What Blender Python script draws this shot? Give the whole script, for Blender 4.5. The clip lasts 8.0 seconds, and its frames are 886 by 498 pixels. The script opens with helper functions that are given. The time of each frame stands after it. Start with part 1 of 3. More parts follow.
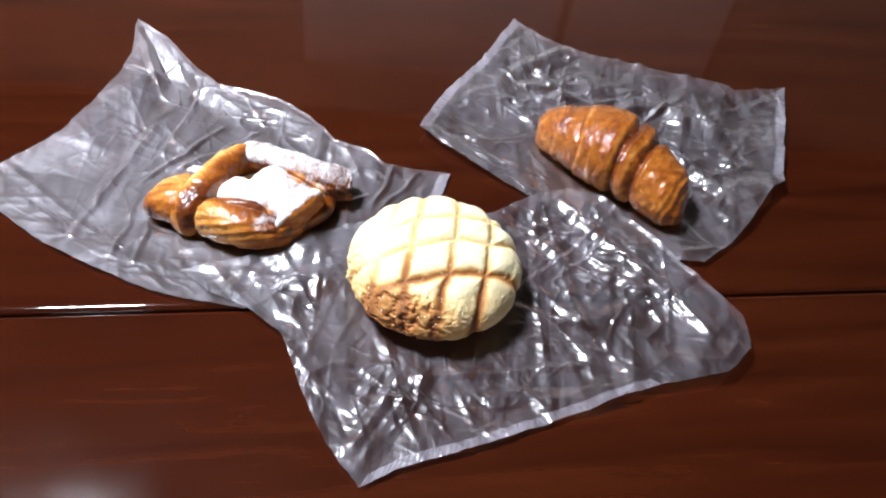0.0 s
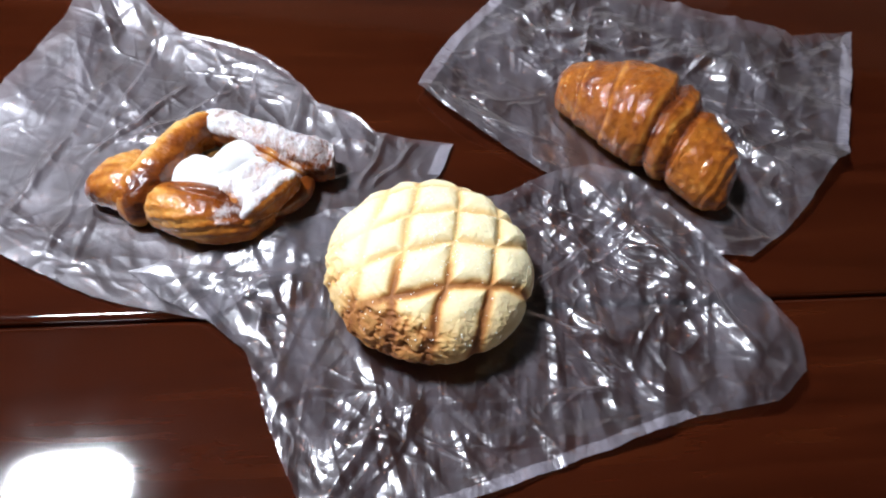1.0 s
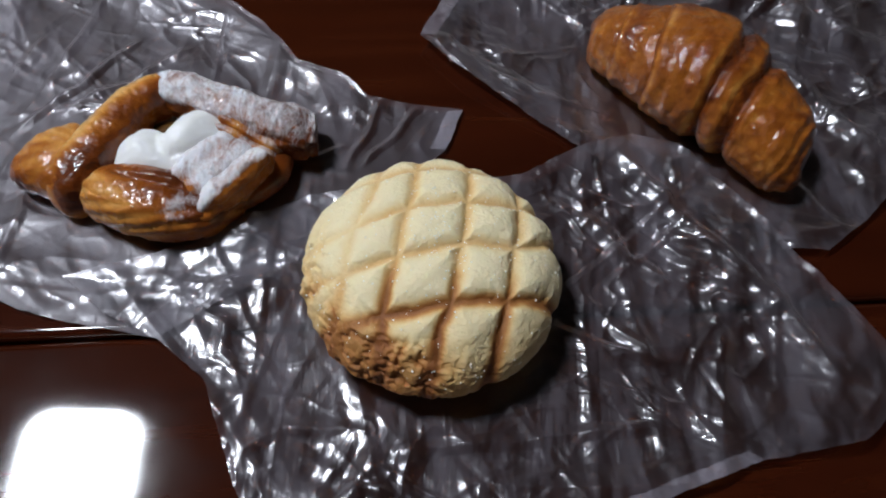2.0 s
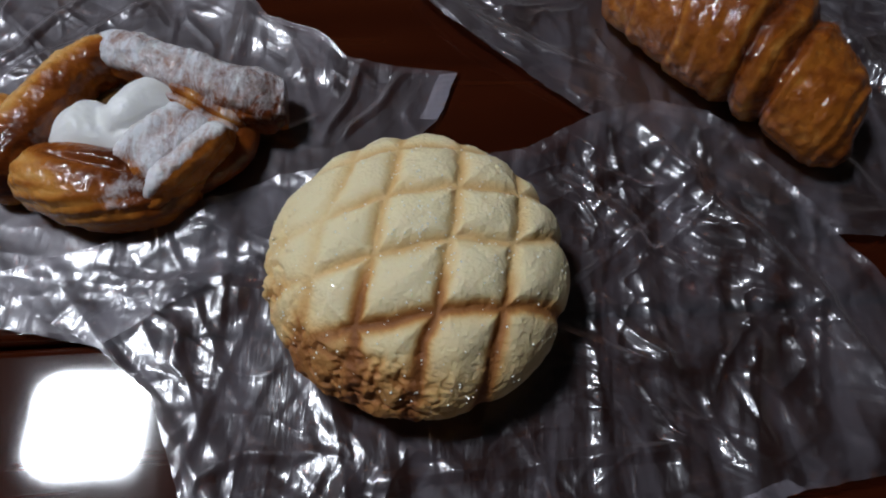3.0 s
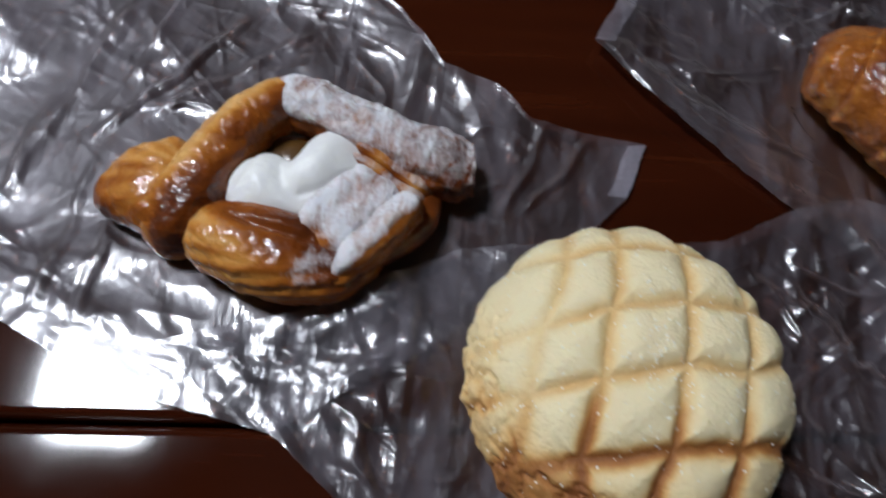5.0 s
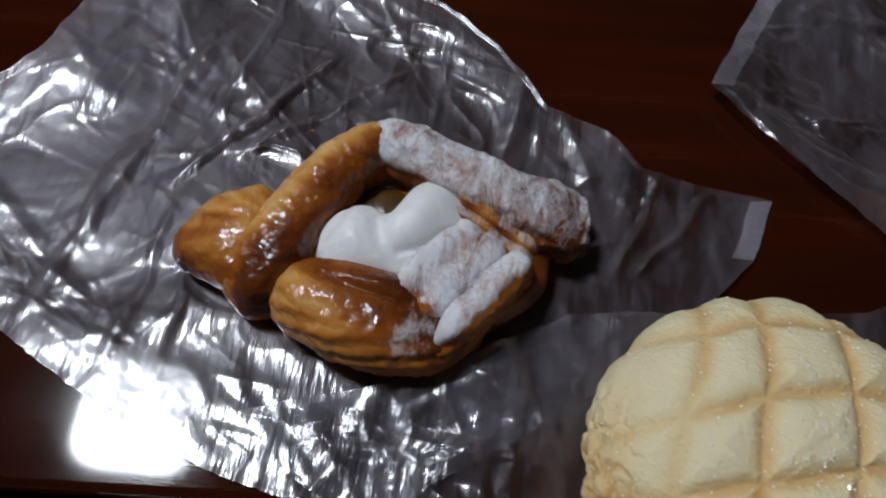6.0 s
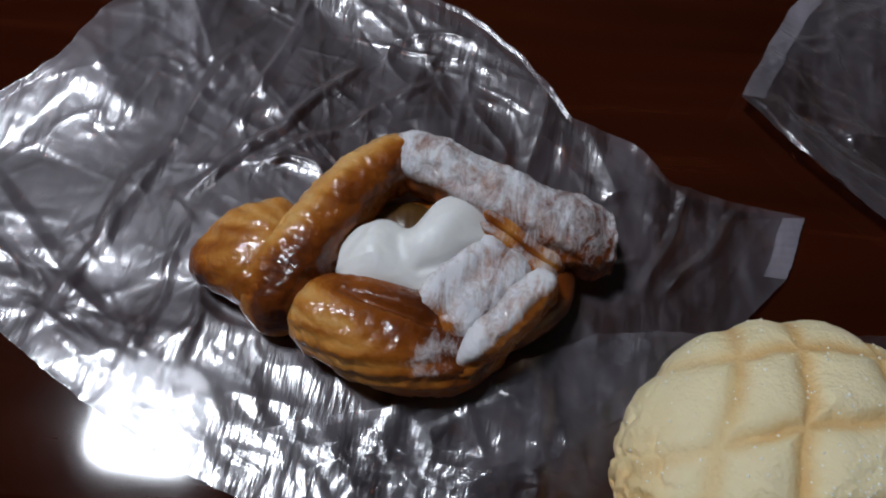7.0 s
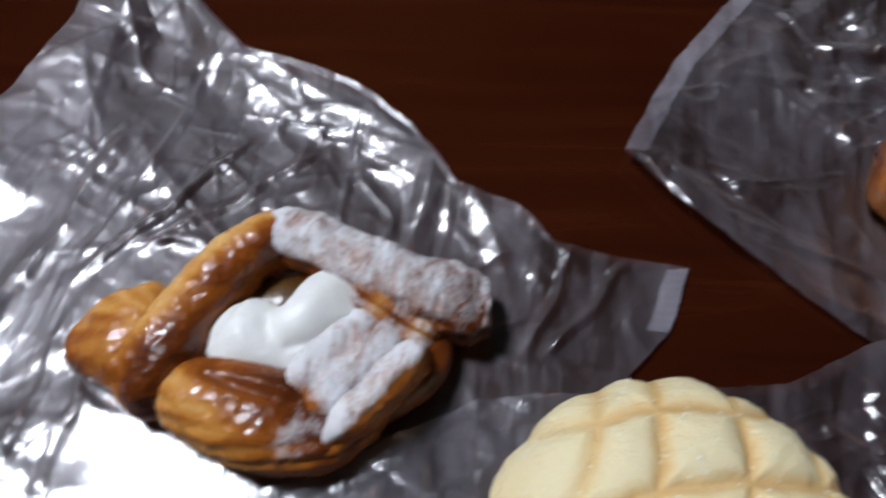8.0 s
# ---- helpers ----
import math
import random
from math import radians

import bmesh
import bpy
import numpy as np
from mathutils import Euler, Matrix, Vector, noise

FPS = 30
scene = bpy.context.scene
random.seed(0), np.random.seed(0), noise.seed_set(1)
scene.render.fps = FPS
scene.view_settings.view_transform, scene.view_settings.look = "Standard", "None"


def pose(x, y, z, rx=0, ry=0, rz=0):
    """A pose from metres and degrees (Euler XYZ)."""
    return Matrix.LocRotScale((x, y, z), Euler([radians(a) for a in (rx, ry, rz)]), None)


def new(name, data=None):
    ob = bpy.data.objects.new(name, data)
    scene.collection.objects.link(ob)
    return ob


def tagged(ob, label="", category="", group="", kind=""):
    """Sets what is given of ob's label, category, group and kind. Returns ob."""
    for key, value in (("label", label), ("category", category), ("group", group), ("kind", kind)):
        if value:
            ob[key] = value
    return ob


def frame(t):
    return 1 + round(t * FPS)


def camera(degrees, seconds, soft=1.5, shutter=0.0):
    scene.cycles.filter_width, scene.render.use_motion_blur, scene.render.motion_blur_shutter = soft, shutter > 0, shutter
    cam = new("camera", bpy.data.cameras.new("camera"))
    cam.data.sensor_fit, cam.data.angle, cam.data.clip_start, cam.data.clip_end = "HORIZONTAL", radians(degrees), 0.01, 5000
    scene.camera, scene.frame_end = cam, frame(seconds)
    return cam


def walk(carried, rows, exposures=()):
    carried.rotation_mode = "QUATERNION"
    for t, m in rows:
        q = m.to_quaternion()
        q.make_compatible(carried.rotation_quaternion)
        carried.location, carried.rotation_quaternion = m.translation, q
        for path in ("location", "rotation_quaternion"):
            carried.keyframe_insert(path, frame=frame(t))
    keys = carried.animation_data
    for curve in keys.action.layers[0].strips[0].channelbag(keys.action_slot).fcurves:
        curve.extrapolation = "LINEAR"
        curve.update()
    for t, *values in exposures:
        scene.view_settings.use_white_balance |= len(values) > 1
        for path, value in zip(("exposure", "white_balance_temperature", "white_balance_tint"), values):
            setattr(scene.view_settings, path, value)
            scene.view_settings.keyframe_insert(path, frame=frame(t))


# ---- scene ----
cam = camera(63.9, 8.0, soft=2.0, shutter=0.5)
# seconds, place in metres, turn in degrees
PATH = [
    (0, -0.0129, -0.2602, 0.3280, 41.83, -5.95, 0.01),
    (0.5, -0.0096, -0.2206, 0.3189, 38.11, -5.93, 0.50),
    (1, -0.0019, -0.1835, 0.3031, 34.94, -5.28, 1.12),
    (2.5, 0.0093, -0.1061, 0.2429, 28.12, -3.58, 1.91),
    (3, 0.0146, -0.0936, 0.2322, 26.40, -3.12, 2.01),
    (3.5, 0.0143, -0.0886, 0.2297, 25.35, -3.45, 1.90),
    (4, 0.0103, -0.0852, 0.2336, 24.29, -4.24, 2.08),
    (4.5, -0.0206, -0.0738, 0.2278, 24.10, -4.67, 4.75),
    (5, -0.0539, -0.0551, 0.2248, 24.22, -5.34, 6.89),
    (6.5, -0.0793, -0.0367, 0.1999, 27.09, -2.83, 10.01),
    (7, -0.0812, -0.0339, 0.2014, 26.79, -2.92, 10.30),
    (7.5, -0.0766, -0.0308, 0.2034, 27.38, -1.62, 10.28),
    (8, -0.0452, -0.0195, 0.2092, 29.74, -1.31, 7.48),
]
EXPOSURES = [(0.0, 1.28), (1.0, 0.85), (2.3, -0.55), (4.0, -0.92), (4.5, -1.05), (5.0, -0.42), (6.3, -0.98), (7.5, -0.75), (8.0, -0.25)]
walk(cam, [(t, pose(x, y, z, rx, ry, rz)) for t, x, y, z, rx, ry, rz in PATH], EXPOSURES)

# ---- world and light ----
world = bpy.data.worlds.new("world")
world.use_nodes = True
world.node_tree.nodes["Background"].inputs[0].default_value = (0.9, 0.95, 1.0, 1)
world.node_tree.nodes["Background"].inputs[1].default_value = 0.004
scene.world = world
LAMP_PLACE, LAMP_SIZE, LAMP_GLOW = (-0.71, 0.24, 1.40), (0.235, 0.225), 200.0
CM = 0.01


# ---- materials ----
class Nodes:
    """A small helper to write node trees: n.add(type, inputs) and links by socket."""

    def __init__(self, name):
        self.mat = bpy.data.materials.new(name)
        self.mat.use_nodes = True
        self.tree = self.mat.node_tree
        self.tree.nodes.clear()
        self.out = self.tree.nodes.new("ShaderNodeOutputMaterial")

    def add(self, kind, props=None, **inputs):
        node = self.tree.nodes.new("ShaderNode" + kind)
        for key, value in (props or {}).items():
            setattr(node, key, value)
        for key, value in inputs.items():
            name = key.replace("_", " ")
            sock = node.inputs[int(key[1:])] if key[0] == "i" and key[1:].isdigit() else node.inputs[name]
            if isinstance(value, bpy.types.NodeSocket):
                self.tree.links.new(value, sock)
            else:
                sock.default_value = value
        return node

    def coords(self, scale=(1, 1, 1), turn=0.0):
        tc = self.add("TexCoord")
        return self.add("Mapping", Vector=tc.outputs["Object"], Scale=scale, Rotation=(0, 0, turn)).outputs[0]

    def noise(self, scale, detail=3.0, rough=0.55, vector=None, distortion=0.0):
        return self.add("TexNoise", Vector=vector or self.coords(), Scale=scale, Detail=detail, Roughness=rough, Distortion=distortion).outputs[0]

    def ramp(self, fac, stops):
        node = self.add("ValToRGB", Fac=fac)
        el = node.color_ramp.elements
        while len(el) < len(stops):
            el.new(0.5)
        for e, (p, c) in zip(el, stops):
            e.position, e.color = p, (*c, 1) if len(c) == 3 else c
        return node.outputs[0]

    def grey(self, fac, lo, hi):
        return self.add("MapRange", Value=fac, i1=lo, i2=hi).outputs[0]

    def math(self, op, a, b=0.0):
        node = self.add("Math", {"operation": op}, i0=a, i1=b)
        return node.outputs[0]

    def mix(self, fac, a, b):
        node = self.add("MixRGB", Fac=fac)
        for sock, v in ((node.inputs[1], a), (node.inputs[2], b)):
            if isinstance(v, bpy.types.NodeSocket):
                self.tree.links.new(v, sock)
            else:
                sock.default_value = (*v, 1)
        return node.outputs[0]

    def attr(self, name):
        return self.add("Attribute", {"attribute_name": name}).outputs["Fac"]

    def bump(self, height, strength, distance):
        return self.add("Bump", Height=height, Strength=strength, Distance=distance).outputs[0]

    def done(self, shader):
        self.tree.links.new(shader, self.out.inputs[0])
        return self.mat


def wood_material():
    n = Nodes("lacquered_wood")
    grain = n.noise(9.0, 8.0, 0.62, n.coords((0.5, 7.0, 4.0)), 0.8)
    fine = n.noise(60.0, 4.0, 0.6, n.coords((0.5, 14.0, 6.0)))
    cloud = n.noise(5.0, 3.0, 0.5)
    col = n.ramp(grain, [(0.2, (0.008, 0.0012, 0.0005)), (0.55, (0.030, 0.0050, 0.0016)), (0.85, (0.060, 0.0125, 0.0034))])
    col = n.mix(n.math("MULTIPLY", n.grey(fine, 0.45, 0.75), 0.5), col, (0.038, 0.006, 0.0022))
    col = n.mix(n.math("MULTIPLY", n.grey(cloud, 0.35, 0.7), 0.4), col, (0.045, 0.0100, 0.0030))
    smudge = n.noise(22.0, 5.0, 0.6)
    rough = n.add("MapRange", Value=smudge, i1=0.3, i2=0.75, i3=0.04, i4=0.085).outputs[0]
    b = n.bump(n.noise(9.0, 3.0), 0.06, 0.002)
    s = n.add("BsdfPrincipled", Base_Color=col, Roughness=0.36, Coat_Weight=1.0, Coat_Roughness=rough, Coat_IOR=1.5, Coat_Normal=b)
    s.inputs["Specular IOR Level"].default_value = 0.0
    return n.done(s.outputs[0])


def plain_material(name, colour, rough=0.6, metal=0.0, spot=0.12, scale=8.0):
    n = Nodes(name)
    dark = tuple(c * (1 - spot) for c in colour)
    col = n.mix(n.grey(n.noise(scale, 5.0), 0.3, 0.7), dark, colour)
    s = n.add("BsdfPrincipled", Base_Color=col, Roughness=rough, Metallic=metal, Normal=n.bump(n.noise(scale * 12, 4.0), 0.15, 0.002))
    return n.done(s.outputs[0])


def glow_material():
    n = Nodes("lamp_diffuser")
    return n.done(n.add("Emission", Color=(0.87, 0.935, 1.04, 1), Strength=LAMP_GLOW).outputs[0])


def film_material(name="clear_film", low=0.003, high=0.062):
    """Clear plastic film, slightly milky: mostly see-through, with sharp and soft gloss and fine crease lines."""
    n = Nodes(name)
    warp = n.add("TexNoise", Vector=n.coords((1, 1, 0)), Scale=22.0, Detail=2.0).outputs["Color"]
    bent = n.add("MixRGB", {"blend_type": "LINEAR_LIGHT"}, Fac=0.02, i1=n.coords((1.0, 0.4, 0), 0.7), i2=warp).outputs[0]
    bent2 = n.add("MixRGB", {"blend_type": "LINEAR_LIGHT"}, Fac=0.02, i1=n.coords((0.4, 1.0, 0), 0.4), i2=warp).outputs[0]
    edge = n.add("TexVoronoi", {"feature": "DISTANCE_TO_EDGE"}, Vector=bent, Scale=70.0).outputs["Distance"]
    edge2 = n.add("TexVoronoi", {"feature": "DISTANCE_TO_EDGE"}, Vector=bent2, Scale=110.0).outputs["Distance"]
    where = n.grey(n.noise(26.0, 3.0), 0.42, 0.62)
    crease = n.math("MULTIPLY", n.math("ADD", edge, n.math("MULTIPLY", edge2, 0.5)), where)
    lines = n.math("ADD", n.noise(75.0, 5.0, 0.65, n.coords((1.0, 0.13, 0.0), 0.95)), n.noise(60.0, 5.0, 0.65, n.coords((1.0, 0.13, 0.0), -0.75)))
    b = n.bump(n.math("ADD", n.math("MULTIPLY", crease, 0.30), n.math("MULTIPLY", lines, 0.70)), 0.24, 0.004)
    straight = n.add("BsdfTransparent", Color=(0.97, 0.97, 0.975, 1)).outputs[0]
    spread = n.add("BsdfRefraction", Color=(0.96, 0.96, 0.97, 1), Roughness=0.30, IOR=1.08).outputs[0]
    clear = n.add("MixShader", i0=0.34, i1=straight, i2=spread).outputs[0]
    haze = n.add("BsdfDiffuse", Color=(0.82, 0.76, 0.88, 1)).outputs[0]
    soft = n.add("BsdfGlossy", Color=(0.98, 0.94, 1, 1), Roughness=0.42, Normal=b).outputs[0]
    sharp = n.add("BsdfGlossy", Color=(1, 1, 1, 1), Roughness=0.17, Normal=b).outputs[0]
    streak = n.math("ADD", n.noise(45.0, 5.0, 0.65, n.coords((1.0, 0.3, 0.0), 0.9), 1.4), n.math("MULTIPLY", n.math("SUBTRACT", n.noise(130.0, 4.0, 0.6, n.coords((1.0, 0.2, 0.0), -0.5), 0.8), 0.5), 0.5))
    milk = n.add("MapRange", Value=streak, i1=0.42, i2=0.74, i3=low, i4=high).outputs[0]
    body = n.add("MixShader", i0=milk, i1=clear, i2=haze).outputs[0]
    facing = n.add("LayerWeight", Blend=0.5).outputs["Facing"]
    sheen = n.math("ADD", n.math("MULTIPLY", n.math("POWER", facing, 2.0), 0.50), 0.017)
    body = n.add("MixShader", i0=sheen, i1=body, i2=soft).outputs[0]
    gloss = n.math("ADD", n.math("MULTIPLY", n.math("POWER", facing, 3.0), 0.5), 0.046)
    return n.done(n.add("MixShader", i0=gloss, i1=body, i2=sharp).outputs[0])


def pastry_material(name, gloss=0.6, flakes=1.0, coat_rough=0.10, streak=0.75):
    """Baked dough: 'bake' browns it, 'sugar' powders it."""
    n = Nodes(name)
    bake, sugar = n.attr("bake"), n.attr("sugar")
    mott = n.noise(170.0, 5.0, 0.6)
    big = n.noise(60.0, 3.0, 0.5)
    level = n.math("ADD", bake, n.math("MULTIPLY", n.math("SUBTRACT", mott, 0.5), 0.28))
    level = n.math("ADD", level, n.math("MULTIPLY", n.math("SUBTRACT", big, 0.5), 0.40))
    flaky = n.noise(95.0, 4.0, 0.6, n.coords((0.22, 1.0, 1.5), 0.15), 0.8)
    level = n.math("ADD", level, n.math("MULTIPLY", n.math("SUBTRACT", flaky, 0.5), streak))
    col = n.ramp(level, [(0.0, (0.72, 0.44, 0.17)), (0.28, (0.54, 0.235, 0.050)), (0.52, (0.34, 0.105, 0.014)), (0.78, (0.19, 0.046, 0.007)), (1.0, (0.075, 0.016, 0.004))])
    dust = n.noise(420.0, 6.0, 0.75)
    patch = n.noise(75.0, 4.0, 0.6)
    cover = n.math("ADD", n.math("MULTIPLY", dust, 0.5), n.math("MULTIPLY", patch, 0.7))
    crack = n.noise(210.0, 6.0, 0.75, n.coords((1.0, 0.35, 0.6), 0.7), 1.0)
    cover = n.math("ADD", cover, n.math("MULTIPLY", n.math("SUBTRACT", crack, 0.5), 1.5))
    cover = n.math("ADD", n.math("SUBTRACT", cover, 1.12), n.math("MULTIPLY", sugar, 1.0))
    mask = n.add("MapRange", Value=cover, i1=-0.22, i2=0.30, i3=0.0, i4=1.0).outputs[0]
    mask = n.math("MULTIPLY", mask, n.add("MapRange", Value=sugar, i1=0.05, i2=0.3).outputs[0])
    col = n.mix(n.math("MULTIPLY", mask, 0.88), col, (0.76, 0.78, 0.82))
    rough = n.math("MAXIMUM", n.add("MapRange", Value=mott, i1=0.3, i2=0.7, i3=0.22, i4=0.42).outputs[0], n.math("MULTIPLY", mask, 0.9))
    shine = n.add("MapRange", Value=n.noise(48.0, 3.0), i1=0.32, i2=0.56, i3=0.25, i4=1.0).outputs[0]
    coat = n.math("MULTIPLY", n.math("MULTIPLY", n.math("SUBTRACT", 1.0, mask), shine), gloss)
    relief = n.math("ADD", n.math("ADD", n.math("MULTIPLY", n.noise(330.0, 5.0, 0.6), 0.6), n.math("MULTIPLY", flaky, streak)), n.math("MULTIPLY", mask, 0.5))
    b = n.bump(relief, 0.6 * flakes, 0.0012)
    skin = n.bump(n.math("ADD", n.noise(170.0, 3.0, 0.5), n.math("MULTIPLY", n.noise(330.0, 3.0, 0.5), 0.45)), 0.50 * flakes, 0.0016)
    s = n.add("BsdfPrincipled", Base_Color=col, Roughness=rough, Normal=b, Coat_Weight=coat, Coat_Roughness=coat_rough, Coat_Normal=skin)
    s.inputs["Specular IOR Level"].default_value = 0.15
    s.inputs["Subsurface Weight"].default_value = 0.08
    s.inputs["Subsurface Radius"].default_value = (0.006, 0.003, 0.0015)
    s.inputs["Subsurface Scale"].default_value = 0.5
    return n.done(s.outputs[0])


def cookie_material():
    """Pale biscuit crust, brown in its cuts and crumbs, with sugar grains."""
    n = Nodes("biscuit_crust")
    bake = n.attr("bake")
    mott = n.noise(240.0, 5.0, 0.65)
    big = n.noise(45.0, 3.0, 0.5)
    level = n.math("ADD", bake, n.math("MULTIPLY", n.math("SUBTRACT", mott, 0.5), 0.22))
    level = n.math("ADD", level, n.math("MULTIPLY", n.math("SUBTRACT", big, 0.5), 0.16))
    col = n.ramp(level, [(0.0, (0.84, 0.73, 0.46)), (0.25, (0.79, 0.62, 0.33)), (0.5, (0.66, 0.40, 0.15)), (0.75, (0.43, 0.18, 0.045)), (1.0, (0.24, 0.08, 0.018))])
    grains = n.add("TexVoronoi", Vector=n.coords(), Scale=900.0).outputs["Distance"]
    crumb = n.noise(620.0, 5.0, 0.7)
    height = n.math("ADD", crumb, n.math("MULTIPLY", grains, 0.5))
    b = n.bump(height, 0.5, 0.0010)
    s = n.add("BsdfPrincipled", Base_Color=col, Roughness=0.62, Normal=b)
    s.inputs["Subsurface Weight"].default_value = 0.12
    s.inputs["Subsurface Radius"].default_value = (0.006, 0.004, 0.002)
    s.inputs["Subsurface Scale"].default_value = 0.5
    return n.done(s.outputs[0])


def cream_material():
    n = Nodes("whipped_cream")
    col = n.mix(n.grey(n.noise(90.0, 3.0), 0.3, 0.7), (0.80, 0.80, 0.78), (0.86, 0.86, 0.85))
    s = n.add("BsdfPrincipled", Base_Color=col, Roughness=0.42, Normal=n.bump(n.noise(200.0, 4.0), 0.25, 0.0008))
    s.inputs["Subsurface Weight"].default_value = 0.25
    s.inputs["Subsurface Radius"].default_value = (0.006, 0.006, 0.005)
    s.inputs["Subsurface Scale"].default_value = 0.5
    return n.done(s.outputs[0])


def custard_material():
    n = Nodes("custard")
    # yellow custard darkened in its colour, to paint the shade of the opening
    col = n.mix(n.grey(n.noise(80.0, 4.0), 0.3, 0.7), (0.05, 0.022, 0.005), (0.09, 0.042, 0.010))
    return n.done(n.add("BsdfPrincipled", Base_Color=col, Roughness=0.3, Normal=n.bump(n.noise(150.0, 3.0), 0.3, 0.001)).outputs[0])


def sugar_material():
    n = Nodes("sugar_grain")
    return n.done(n.add("BsdfPrincipled", Base_Color=(0.92, 0.90, 0.80, 1), Roughness=0.10).outputs[0])


WOOD, FILM, SEAL = wood_material(), film_material(), film_material("sealed_film", 0.10, 0.26)
PASTRY, CROISSANT, COOKIE = pastry_material("glazed_pastry", 0.65, 1.0, 0.14), pastry_material("glazed_croissant", 1.0, 1.6, 0.11, 0.45), cookie_material()
CREAM, CUSTARD, SUGAR = cream_material(), custard_material(), sugar_material()
WALL = plain_material("wall_paint", (0.50, 0.42, 0.34), 0.85)
CEILING = plain_material("ceiling_paint", (0.055, 0.052, 0.052), 0.9)
FLOOR = plain_material("floor_boards", (0.20, 0.11, 0.055), 0.5)
DOOR = plain_material("door_panel", (0.80, 0.76, 0.70), 0.6)
METAL = plain_material("lamp_metal", (0.75, 0.75, 0.74), 0.35, 0.6)


# ---- geometry helpers ----
def lattice(ix, iy, iz, seed):
    h = (ix * 374761393 + iy * 668265263 + iz * 2147483647 + seed * 1274126177) & 0xFFFFFFFF
    h = ((h ^ (h >> 13)) * 1103515245) & 0xFFFFFFFF
    return ((h ^ (h >> 16)) & 0xFFFF) / 65535.0


def value_noise(x, y, z=0.0, seed=0):
    """Smooth random field, 0 to 1, for arrays."""
    x, y, z = np.broadcast_arrays(np.asarray(x, float), np.asarray(y, float), np.asarray(z, float))
    ix, iy, iz = (np.floor(a).astype(np.int64) for a in (x, y, z))
    fx, fy, fz = x - ix, y - iy, z - iz
    fx, fy, fz = (f * f * (3 - 2 * f) for f in (fx, fy, fz))
    out = 0.0
    for dx in (0, 1):
        for dy in (0, 1):
            for dz in (0, 1):
                w = (fx if dx else 1 - fx) * (fy if dy else 1 - fy) * (fz if dz else 1 - fz)
                out = out + w * lattice(ix + dx, iy + dy, iz + dz, seed)
    return out


def fbm(x, y, z=0.0, seed=0, octaves=4):
    total, amp, norm = 0.0, 1.0, 0.0
    for k in range(octaves):
        total = total + amp * value_noise(x * 2**k, y * 2**k, z * 2**k, seed + k)
        norm += amp
        amp *= 0.5
    return total / norm


def smooth(a, b, v):
    t = np.clip((v - a) / (b - a), 0, 1)
    return t * t * (3 - 2 * t)


def grid_faces(rows, cols, wrap):
    """Quads between rows of points; wrap closes each row."""
    r, c = np.meshgrid(np.arange(rows - 1), np.arange(cols if wrap else cols - 1), indexing="ij")
    n = (c + 1) % cols
    return np.stack([r * cols + c, r * cols + n, (r + 1) * cols + n, (r + 1) * cols + c], -1).reshape(-1, 4).tolist()


def mesh_part(name, verts, faces, material, parent=None, label="", attributes=None, flat=False):
    """One mesh object; verts in metres in the parent's space."""
    me = bpy.data.meshes.new(name)
    me.from_pydata(np.asarray(verts, float).tolist(), [], faces)
    me.polygons.foreach_set("use_smooth", [not flat] * len(me.polygons))
    for key, values in (attributes or {}).items():
        me.attributes.new(key, "FLOAT", "POINT").data.foreach_set("value", np.asarray(values, np.float32).ravel())
    me.materials.append(material)
    me.update()
    ob = new(name, me)
    ob.parent = parent
    if label:
        tagged(ob, label)
    return ob


def part(name, bm, material, parent=None, label="", flat=False):
    me = bpy.data.meshes.new(name)
    bmesh.ops.recalc_face_normals(bm, faces=bm.faces)
    bm.to_mesh(me)
    bm.free()
    me.polygons.foreach_set("use_smooth", [not flat] * len(me.polygons))
    me.materials.append(material)
    ob = new(name, me)
    ob.parent = parent
    if label:
        tagged(ob, label)
    return ob


def box(x0, x1, y0, y1, z0, z1, bevel=0.0, segments=3):
    bm = bmesh.new()
    bmesh.ops.create_cube(bm, size=1.0)
    for v in bm.verts:
        v.co = ((x0 + x1) / 2 + v.co.x * (x1 - x0), (y0 + y1) / 2 + v.co.y * (y1 - y0), (z0 + z1) / 2 + v.co.z * (z1 - z0))
    if bevel:
        bmesh.ops.bevel(bm, geom=bm.edges[:], offset=bevel, segments=segments, profile=0.5, affect="EDGES")
    return bm


def thing(name, x, y, z, label, category, group="", kind=""):
    ob = new(name)
    ob.location = (x, y, z)
    ob.empty_display_size = 0.02
    return tagged(ob, label, category, group, kind)


# ---- the room ----
FLOOR_Z, CEIL_Z, HALF = -0.72, 1.72, 2.4


